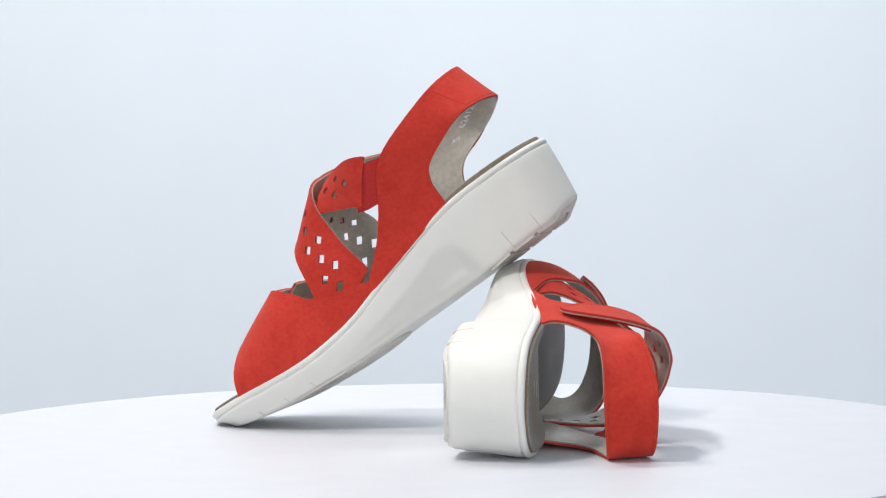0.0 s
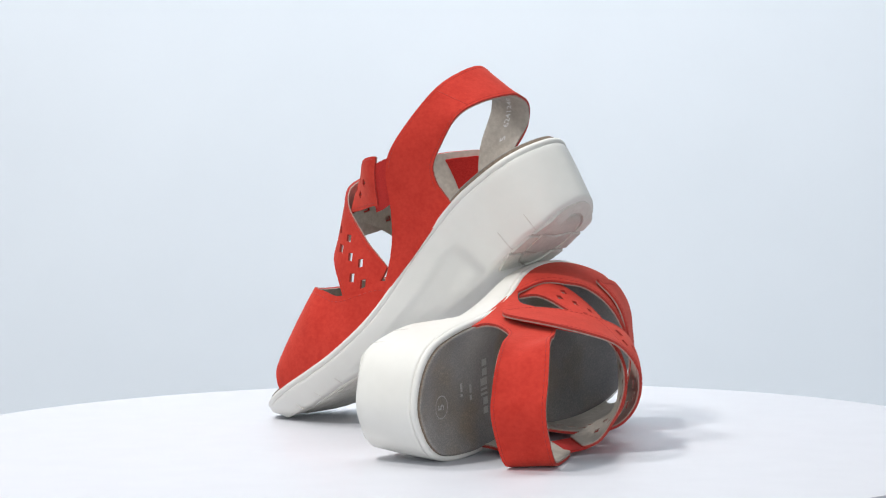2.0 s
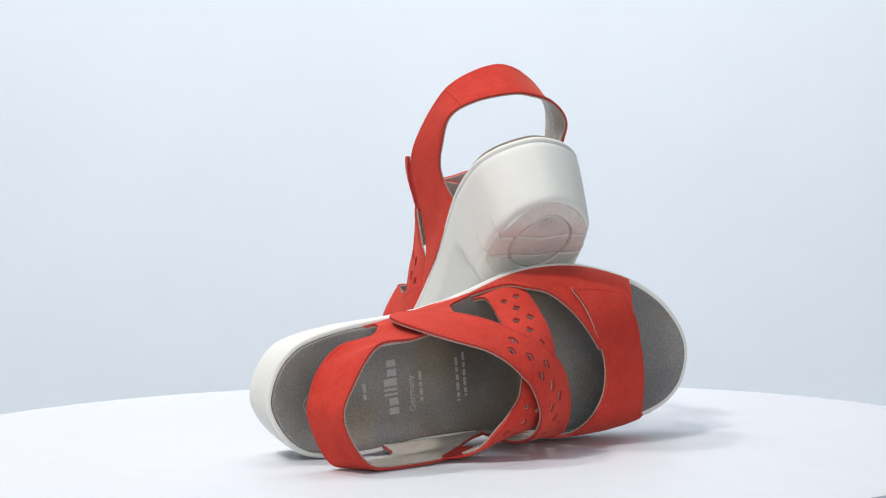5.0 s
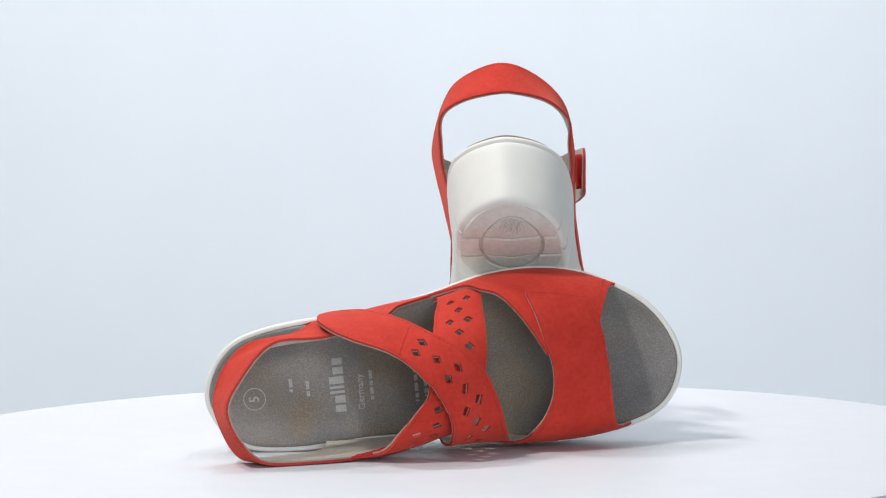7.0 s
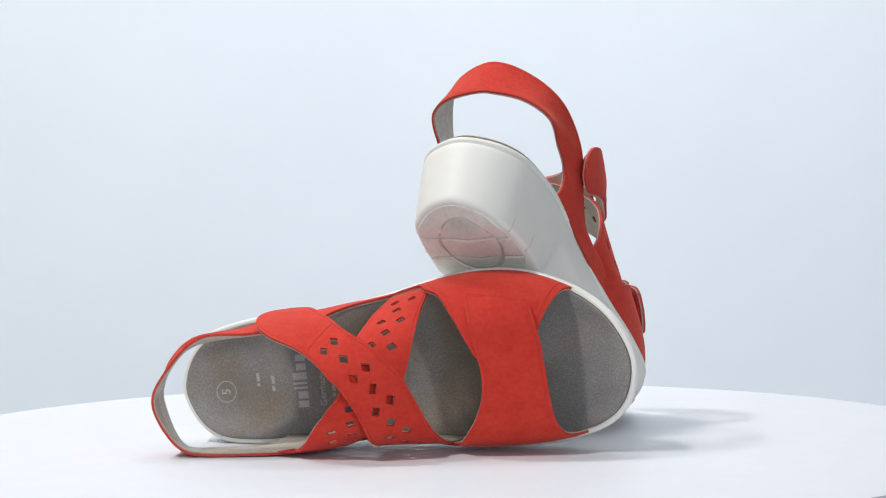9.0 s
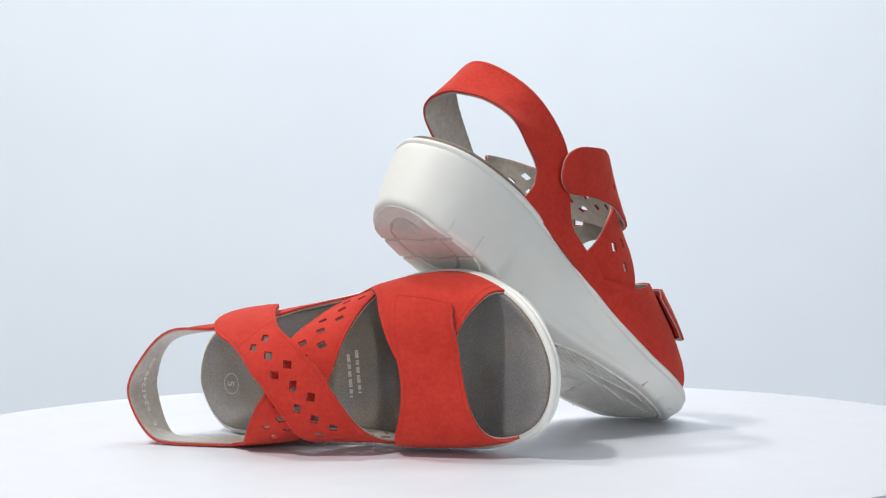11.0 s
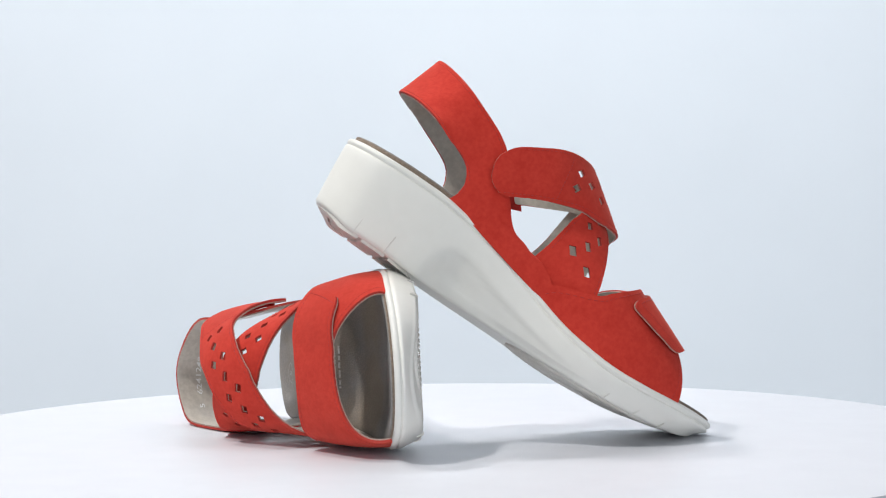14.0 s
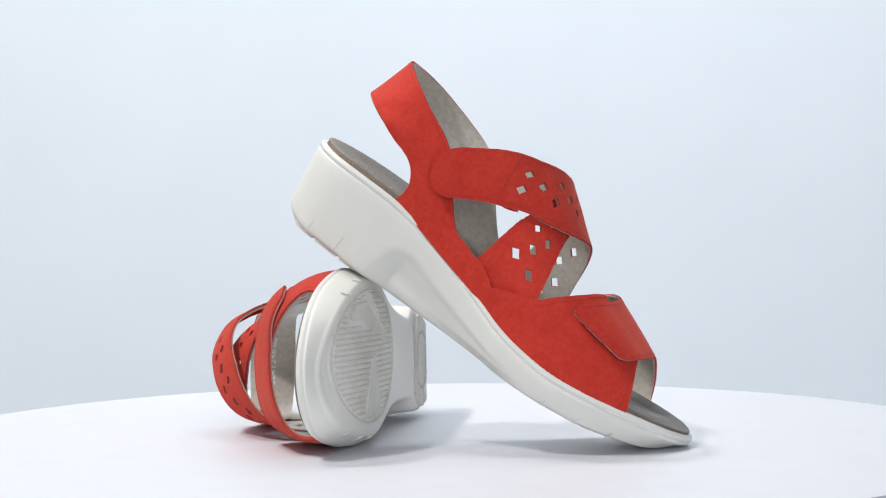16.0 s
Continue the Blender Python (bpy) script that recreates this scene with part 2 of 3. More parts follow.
    def stitch_line(s_list, w_list):
        q = surf(s_list, w_list, thick + 0.05)
        up = surf(s_list, w_list, thick + 0.32)
        for k in range(0, len(q) - 1):
            d = (q[k + 1] - q[k]) * 0.62
            ln = np.linalg.norm(d)
            if ln < 1e-6:
                continue
            nrm = up[k] - q[k]
            sd = np.cross(d / ln, nrm / np.linalg.norm(nrm)) * 0.30
            o = len(sv)
            for base in (q[k] - nrm * .5, q[k] + d - nrm * .5):
                sv.extend([base - sd, base + nrm * 1.2, base + sd])
            sf.extend([(o, o + 1, o + 4, o + 3), (o + 1, o + 2, o + 5, o + 4), (o, o + 2, o + 1), (o + 3, o + 4, o + 5)])

    n = int(L / 2.3)
    for w, a, b in stitch:
        d = np.linspace(max(a * L, rs * .7), min(b * L, L - re * .7), max(3, int(n * (b - a))))
        stitch_line(s_of(d), 0 * d + w)
    if seam is not None:
        for d0 in (seam if isinstance(seam, (list, tuple)) else [seam]):
            d0 = d0 * L if d0 < 1 else d0
            w = np.linspace(0.06, 0.94, int(W / 2.3))
            stitch_line(s_of(0 * w + d0), w)
    if sv:
        P = np.array(sv) / 1000
        P[:, 1] *= hand
        tagged(mesh_object("stitching", P, sf, THREAD, ob, "red thread stitching", False), kind="stuff")
    ob_surf = lambda d, w, lift: surf(s_of(d), w, lift)
    return ob, ob_surf, L, W


def lettering(name, text, place, mat, parent, hand, size, label):
    """Flat printed letters, bent on to a surface by place(u, v) in millimetres."""
    cu = bpy.data.curves.new(name, "FONT")
    cu.body, cu.size, cu.align_x, cu.align_y, cu.resolution_u = text, size, "CENTER", "CENTER", 2
    cu.offset = size * 0.014
    tmp = new(name, cu)
    me = bpy.data.meshes.new_from_object(tmp.evaluated_get(bpy.context.evaluated_depsgraph_get()))
    bpy.data.objects.remove(tmp)
    bm = bmesh.new()
    bm.from_mesh(me)
    bmesh.ops.triangulate(bm, faces=bm.faces[:])
    bmesh.ops.subdivide_edges(bm, edges=[e for e in bm.edges if e.calc_length() > size * 0.25], cuts=1)
    bmesh.ops.triangulate(bm, faces=bm.faces[:])
    for v in bm.verts:
        q = place(v.co.x, v.co.y) / 1000
        v.co = (q[0], q[1] * hand, q[2])
    return part(name, bm, mat, parent, label)


crest = spline([40, 56, 62, 70, 79, 92, 106, 135, 165, 180], [-20, 4, 20, 25.5, 24.5, 20, 16, 9, 2, -8])


def ring_at(inset, z):
    c = RING + INWARD * np.reshape(inset, (-1, 1))
    return np.c_[c, z + 0 * c[:, 0]]


def build_sole(parent, hand):
    x = RING[:, 0]
    rim, bot = rim_z(x), base_z(x)
    taper = np.interp(x, [-10, 0, 30, 60, 100, 140, 200, 235, 250], [2.5, 3.2, 4.0, 4.5, 5.0, 4.5, 4.0, 4.5, 6.0])
    rows = []
    H = rim - bot
    waist = smooth01((x - 54) / 14) * smooth01((172 - x) / 50)
    shank = 6.0 * waist * smooth01((crest(x) + 4) / 12)
    rows.append(ring_at(taper + shank + 7, bot + 0.0))
    rows.append(ring_at(taper + shank + 3.2, bot))
    rows.append(ring_at(taper + shank + 1.4, bot + 0.45))
    rows.append(ring_at(taper + shank + 0.4, bot + 1.6))
    rows.append(ring_at(taper + shank, bot + 2.6))
    for k in range(1, 15):
        fr = k / 15
        z = bot + 2.6 + (H - 7.7) * fr
        inset = taper * (1 - fr)**1.25
        cut = waist * (1.5 * smooth01((crest(x) - z) / 3.0) + 3.6 * smooth01((crest(x) - z) / 16))
        rows.append(ring_at(inset + cut, z))
    rows.append(ring_at(0.1, rim - 5.0))
    rows.append(ring_at(0.3, rim - 4.3))
    rows.append(ring_at(1.0, rim - 3.9))
    rows.append(ring_at(0.9, rim - 3.5))
    rows.append(ring_at(0.0, rim - 3.0))
    rows.append(ring_at(-0.2, rim - 1.8))
    rows.append(ring_at(0.3, rim - 0.6))
    rows.append(ring_at(1.3, rim - 0.1))
    rows.append(ring_at(2.6, rim - 0.2))
    rows.append(ring_at(3.2, rim - 3.0))
    n = len(RING)
    V = np.concatenate(rows)
    F = []
    for r in range(len(rows) - 1):
        for i in range(n):
            j = (i + 1) % n
            F.append((r * n + i, r * n + j, (r + 1) * n + j, (r + 1) * n + i))
    # underside and upper closing, by strips across the foot
    half = n // 2
    for row, up in ((0, False), (len(rows) - 1, True)):
        for i in range(half):
            a, b = row * n + i, row * n + i + 1
            c, d = row * n + (n - i - 1), row * n + (n - i) % n
            q = [a, b, c, d]
            q = [v for k, v in enumerate(q) if v not in q[:k]]
            if len(q) > 2:
                F.append(tuple(q) if up else tuple(reversed(q)))
    P = V / 1000
    P[:, 1] *= hand
    if hand < 0:
        F = [tuple(reversed(f)) for f in F]
    ob = mesh_object("sole", P, F, RUBBER, parent, "off-white moulded rubber wedge sole")
    ob.data.set_sharp_from_angle(angle=radians(60))
    return ob


SHAPE = {"lip": 1.2}


def bed_lip(x):
    """How much higher the footbed stands round the heel."""
    return SHAPE["lip"] * smooth01((75 - x) / 35)


def bed_z(x, y):
    """Height of the footbed: a heel cup, an arch and a ball hollow."""
    w = np.where(y > 0, half_width(x, 1), half_width(x, -1)) - 4.5
    e = np.clip(np.abs(y) / np.maximum(w, 1), 0, 1)
    end = np.clip(np.minimum(x + 6.5, 246 - x) / 22, 0, 1)
    dish = np.interp(x, [0, 30, 60, 110, 150, 190, 230], [3.0, 4.0, 3.6, 3.0, 3.4, 3.2, 2.4])
    return rim_z(x) + 1.7 + bed_lip(x) - dish * smooth01((1 - e) / 0.42) * smooth01(end)


def build_footbed(parent, hand):
    rows = []
    x0 = RING[:, 0]
    rows.append(ring_at(2.9, rim_z(x0) - 2.5))
    rows.append(ring_at(2.9, rim_z(x0) + 0.9 + bed_lip(x0)))
    base = ring_at(3.4, 0)
    base[:, 2] = rim_z(base[:, 0]) + 1.6 + bed_lip(base[:, 0])
    rows.append(base)
    for inset in (4.4, 6, 8, 10.5, 13.5, 17, 21, 25):
        # keep the inner rings simple: draw them towards the middle line
        t = inset / 34.0
        mid = np.c_[np.clip(x0, 24, 214), np.zeros_like(x0) - 3]
        c = RING * (1 - t) + mid * t
        c = np.c_[c, bed_z(c[:, 0], c[:, 1])]
        rows.append(c)
    n = len(RING)
    V = np.concatenate(rows)
    F, ids = [], []
    for r in range(len(rows) - 1):
        for i in range(n):
            j = (i + 1) % n
            F.append((r * n + i, r * n + j, (r + 1) * n + j, (r + 1) * n + i))
            ids.append(1 if r < 1 else 0)
    row = len(rows) - 1
    for i in range(n // 2):
        q = [row * n + i, row * n + i + 1, row * n + (n - i - 1), row * n + (n - i) % n]
        q = [v for k, v in enumerate(q) if v not in q[:k]]
        if len(q) > 2:
            F.append(tuple(q))
            ids.append(0)
    P = V / 1000
    P[:, 1] *= hand
    if hand < 0:
        F = [tuple(reversed(f)) for f in F]
    ob = mesh_object("footbed", P, F, None, parent, "taupe suede footbed over a brown cork edge", True, [FOOTBED, CORK], ids)
    return ob


def under_z(x):
    """Height of the underside along the middle, where heel and toe turn up."""
    return base_z(x + 10 * smooth01((x - 175) / 65) - 9 * smooth01((12 - x) / 16))


def plate(name, loop, mat, parent, hand, lift=0.9, down=True, label="", height=None, soft=0.0):
    """A flat piece with the given outline, laid on the underside (or on the footbed) and standing proud of it."""
    p = np.array(loop, float)
    bm = bmesh.new()
    if down:
        z0, z1 = under_z(p[:, 0]) + 0.6, under_z(p[:, 0]) - lift
    else:
        z0, z1 = bed_z(p[:, 0], p[:, 1]) - 0.3, bed_z(p[:, 0], p[:, 1]) + lift
    c = p.mean(0)
    d = p - c
    q = c + d * (1 - soft / np.maximum(np.linalg.norm(d, axis=1), 2)[:, None])
    a = [bm.verts.new((x / 1000, y * hand / 1000, z / 1000)) for (x, y), z in zip(p, z0)]
    b = [bm.verts.new((x / 1000, y * hand / 1000, z / 1000)) for (x, y), z in zip(q, z1)]
    n = len(a)
    f = bm.faces.new(b)
    bm.faces.new(a)
    for i in range(n):
        bm.faces.new((a[i], a[(i + 1) % n], b[(i + 1) % n], b[i]))
    bmesh.ops.recalc_face_normals(bm, faces=bm.faces[:])
    bmesh.ops.triangulate(bm, faces=[g for g in bm.faces if len(g.verts) > 4])
    return part(name, bm, mat, parent, label)


def arc(cx, cy, rx, ry, x_from, x_to, side, n=14):
    xs = np.linspace(x_from, x_to, n)
    return [(x, cy + side * ry * math.sqrt(max(0, 1 - ((x - cx) / rx)**2))) for x in xs]


def build_tread(sole, hand):
    """Heel pads, ribbed forefoot and the nicks on the sole's lower edge."""
    cx, cy = 27.5, -2.0
    ix, iy, gap = 22.5, 16.0, 1.7
    taper = np.interp(RING[:, 0], [-10, 0, 30, 60], [2.5, 3.2, 4.0, 4.5])
    edge = RING + INWARD * (taper + 2.6)[:, None]
    edge[:, 1] = cy + (edge[:, 1] - cy) * (1 - 0.32 * np.clip((edge[:, 0] - 36) / 20, 0, 1)**2)

    def rim_arc(x0, x1, side, n=10):
        s = edge[(edge[:, 1] - cy) * side > 0]
        o = np.argsort(s[:, 0])
        return [(x, float(np.interp(x, s[o, 0], s[o, 1]))) for x in np.linspace(x0, x1, n)]

    def heel_end(limit):
        q = edge[edge[:, 0] < limit]
        a = np.mod(np.arctan2(q[:, 1] - cy, q[:, 0] - limit), 2 * math.pi)
        return [tuple(p) for p in q[np.argsort(a)]]

    # plate under the pads whose darker colour stands in for groove shade
    floor = [(28 + (x - 28) * .93, cy + (y - cy) * .93) for x, y in heel_end(57.0)]
    plate("heel_groove", floor, GROOVE_SHADE, sole, hand, 0.15, label="groove floor of the heel, darkened to stand for shade")
    am = math.acos((cx - 20.5) / (ix + gap))
    inner = [(cx - (ix + gap) * math.cos(a), cy + (iy + gap) * math.sin(a)) for a in np.linspace(-am, am, 24)]
    plate("heel_pad", heel_end(20.5) + inner, HEELPAD, sole, hand, 1.4, soft=0.45, label="tan rubber heel pad")
    for side in (1, -1):
        for x0, x1 in ((22.3, 37.4), (39.5, 56)):
            lo = rim_arc(x0, x1, side)
            hi = arc(cx, cy, ix + gap, iy + gap, min(x1, cx + ix + gap - .05), x0, side)
            plate("heel_pad", lo + hi, HEELPAD, sole, hand, 1.4, soft=0.45)
    for x0, x1, v0, v1 in ((cx - ix, 19.8, 0, 2.6), (21.7, 36.8, 2.6, 2.6), (38.7, cx + ix, 2.6, 0)):
        a = arc(cx, cy, ix, iy, x0 + .01, x1 - .01, 1)
        b = arc(cx, cy, ix, iy, x1 - .01, x0 + .01, -1)
        plate("heel_inset", a + ([(x1 + v1, cy)] if v1 else []) + b + ([(x0 + v0, cy)] if v0 else []), HEELPAD, sole, hand, 1.3 if v0 and v1 else 0.9, soft=0.3)
    # pebbles on the two end insets
    rng = random.Random(5)
    v, f = [], []
    for x0, x1 in ((cx - ix + 1.6, 20), (42, cx + ix - 1.6)):
        for k in range(210):
            x = rng.uniform(x0, x1)
            ym = iy * math.sqrt(max(0, 1 - ((x - cx) / ix)**2)) - 1.4
            if ym < 1:
                continue
            y = cy + rng.uniform(-ym, ym)
            z, r, o = float(under_z(x)) - 0.8, rng.uniform(.55, .95), len(v)
            v += [(x + r, y, z), (x, y + r, z), (x - r, y, z), (x, y - r, z), (x, y, z - .8)]
            f += [(o, o + 1, o + 4), (o + 1, o + 2, o + 4), (o + 2, o + 3, o + 4), (o + 3, o, o + 4)]
    P = np.array(v) / 1000
    P[:, 1] *= hand
    tagged(mesh_object("pebbling", P, f, HEELPAD, sole, "fine rubber pebbling"), kind="stuff")
    # forefoot
    fx, fy, rx, ry = 179.0, -4.0, 54.0, 35.0

    def oval(grow, n=64):
        return [(fx + (rx + grow) * math.cos(a), fy + (ry + grow) * math.sin(a) + 3 * math.cos(a)) for a in np.linspace(0, 2 * math.pi, n, endpoint=False)]

    outer, inn = oval(1.4), oval(0.2)
    v, f = [], []
    for q in (outer, inn):
        v += [(x, y, float(under_z(x)) - 1.1) for x, y in q]
    for q, e in ((outer, .7), (inn, -.5)):
        v += [(x + e * 0, y, float(under_z(x)) + 0.5) for x, y in q]
    n = 64
    for i in range(n):
        j = (i + 1) % n
        f += [(i, j, n + j, n + i), (i, 2 * n + i, 2 * n + j, j), (n + i, n + j, 3 * n + j, 3 * n + i)]
    P = np.array(v) / 1000
    P[:, 1] *= hand
    mesh_object("tread_border", P, f, TREAD, sole, "raised oval border of the tread")
    plate("tread_wedge", [(161, 28), (176, 30), (190, 29), (173, -6), (170, -6)], TREAD, sole, hand, 1.2, soft=.4, label="smooth wedge in the tread")
    plate("tread_wedge", [(186, -34), (203, -31), (214, -24), (146, -12), (145, -14)], TREAD, sole, hand, 1.2, soft=.4, label="smooth wedge in the tread")

    def inside(pt, tri):
        (ax, ay), (bx, by), (qx, qy) = tri
        d1 = (pt[0] - bx) * (ay - by) - (ax - bx) * (pt[1] - by)
        d2 = (pt[0] - qx) * (by - qy) - (bx - qx) * (pt[1] - qy)
        d3 = (pt[0] - ax) * (qy - ay) - (qx - ax) * (pt[1] - ay)
        return not ((d1 < 0 or d2 < 0 or d3 < 0) and (d1 > 0 or d2 > 0 or d3 > 0))

    v, f = [], []
    t1, t2 = ((158, 33), (194, 33), (171, -9)), ((181, -40), (220, -24), (141, -12))
    y = fy - ry + 1.5
    while y < fy + ry - 1:
        k = math.sqrt(max(0, 1 - ((y - fy) / ry)**2))
        x, x1, run = fx - rx * k + 1, fx + rx * k - 1, None
        while x <= x1 + .01:
            ok = x + 2 <= x1 and not inside((x, y), t1) and not inside((x, y), t2)
            if ok and run is None:
                run = x
            if not ok and run is not None:
                xs = np.linspace(run, x, max(2, int((x - run) / 8) + 1))
                o = len(v)
                for xx in xs:
                    yy = y + 3 * (xx - fx) / rx * .9
                    z = float(under_z(xx))
                    v += [(xx, yy - 1.05, z + .2), (xx, yy - .6, z - 1.1), (xx, yy + .6, z - 1.1), (xx, yy + 1.05, z + .2)]
                m = len(xs)
                for i in range(m - 1):
                    for c in range(3):
                        f.append((o + 4 * i + c, o + 4 * i + c + 1, o + 4 * i + 5 + c, o + 4 * i + 4 + c))
                f += [(o, o + 3, o + 2, o + 1), (o + 4 * m - 4, o + 4 * m - 3, o + 4 * m - 2, o + 4 * m - 1)]
                run = None
            x += 1.5
        y += 2.9
    P = np.array(v) / 1000
    P[:, 1] *= hand
    tagged(mesh_object("tread_ribs", P, f, TREAD, sole, "fine rubber tread ribs", False), kind="stuff")
    # nicks on the lower side edge
    for side in (1, -1):
        for x, h in ((15, 15), (35, 13), (176, 4.0), (196, 4.0), (214, 4.0)):
            s = RING[:, 1] * side > 0
            i = np.where(s)[0][np.argmin(np.abs(RING[s, 0] - x))]
            tp = float(np.interp(x, [-10, 0, 30, 60, 100, 140, 200, 235, 250], [2.5, 3.2, 4.0, 4.5, 5.0, 4.5, 4.0, 4.5, 6.0]))
            b, H = float(base_z(x)), float(rim_z(x) - base_z(x))
            bm = bmesh.new()
            rows = []
            for k in range(6):
                z = b - 0.4 + (h + .4) * k / 5
                fr = max(0, min(1, (z - b - 1.5) / (H - 6.6)))
                inset = tp * (1 - fr)**1.25 - (0.03 if k < 5 else -.25) + (1.2 if k == 0 else 0)
                c = RING[i] + INWARD[i] * inset
                t = np.array([INWARD[i][1], -INWARD[i][0]])
                lean = 1.5 * k / 5
                q = [c - t * .4, c - INWARD[i] * .14, c + t * .4, c + INWARD[i] * 1.2]
                rows.append([bm.verts.new(((u[0] + lean) / 1000, u[1] * hand / 1000, z / 1000)) for u in q])
            for r0, r1 in zip(rows, rows[1:]):
                for k in range(4):
                    bm.faces.new((r0[k], r0[(k + 1) % 4], r1[(k + 1) % 4], r1[k]))
            bm.faces.new(rows[0])
            bm.faces.new(rows[-1])
            bmesh.ops.recalc_face_normals(bm, faces=bm.faces[:])
            part("edge_nick", bm, TREAD, sole)


def build_print(bed, hand):
    """The stamp on the footbed: a size in a ring, and bars where the writing cannot stand."""
    lettering("print", "5", lambda u, v: np.array([17 - v, 3 + u * hand, float(bed_z(np.array(17 - v), np.array(3 + u * hand))) + 0.2]), PRINT_DIM, bed, hand, 7.5, "stamped size number")
    v, f = [], []
    for k in range(32):
        a = 2 * math.pi * k / 32
        for r in (5.6, 6.1):
            x, y = 17 + r * math.cos(a), 3 + r * math.sin(a)
            v.append((x, y, float(bed_z(np.array(x), np.array(y))) + 0.2))
    for k in range(32):
        j = (k + 1) % 32
        f.append((2 * k, 2 * k + 1, 2 * j + 1, 2 * j))
    P = np.array(v) / 1000
    P[:, 1] *= hand
    mesh_object("print_ring", P, f, PRINT_DIM, bed, "stamped ring round the size", False)

    def bar(x0, x1, y0, y1, mat):
        pts = [(x0, y) for y in np.linspace(y0, y1, 5)] + [(x1, y) for y in np.linspace(y1, y0, 5)]
        plate("print_bar", pts, mat, bed, hand, 0.15, False)

    for k, (w, up, dn) in enumerate(((3.6, 0, 0), (3.9, 0, 0), (1.3, 2.4, 0), (1.3, 2.4, 0), (3.9, 2.4, 0), (3.7, 0, 0), (3.5, 0, 0))):
        y = 14.5 - (0, 4.9, 10.1, 12.7, 15.3, 20.5, 25.6)[k]
        bar(60 - 0, 65.5 + up * 0 + 0.0, y - w, y, PRINT) if up == 0 else bar(57.6, 65.5, y - w, y, PRINT)
    word = lambda u, v: np.array([74 - v, 5 + u * hand, float(bed_z(np.array(74 - v), np.array(5 + u * hand))) + 0.2])
    lettering("print", "Germany", word, PRINT_DIM, bed, hand, 5.2, "stamped silver word")
    for x, y0, y1 in ((37, -6, 1), (46, -4, 5), (80, -6, 10), (104, -10, 14), (109, -12, 12)):
        y = y0
        k = 0
        while y < y1:
            w = (4.5, 2.6, 3.4)[k % 3]
            bar(x - .9, x + .9, y, min(y + w, y1), PRINT_DIM)
            y += w + 1.1
            k += 1



def tab_pad(kind, A, B, foot, parent, hand, off, s0, s1, flip=False, tilt=None):
    """The hook-and-loop pad under a closing tab."""
    ra, rb = rail(A), rail(B)
    t = np.linspace(s0, s1, 6)
    a, b = ra(t), rb(t)
    k = 0.15 if kind == "instep" else 0.07
    A2, B2 = a * (1 - k) + b * k, a * k + b * (1 - k)
    leather("tab_pad", [tuple(q) for q in A2], [tuple(q) for q in B2], foot, parent, hand, off=lambda s: off(s0 + (s1 - s0) * s) - (3.6 if kind == "instep" and hand > 0 else 2.3), thick=3.3 if kind == "instep" and hand > 0 else 2.2,
            start=11 if kind == "instep" else 0, end=0 if kind == "instep" else 5, outer=VELCRO, lined=False, flip=flip, tilt=(lambda s: .86 * tilt(s0 + (s1 - s0) * s)) if tilt else None, label="dark red hook-and-loop pad")


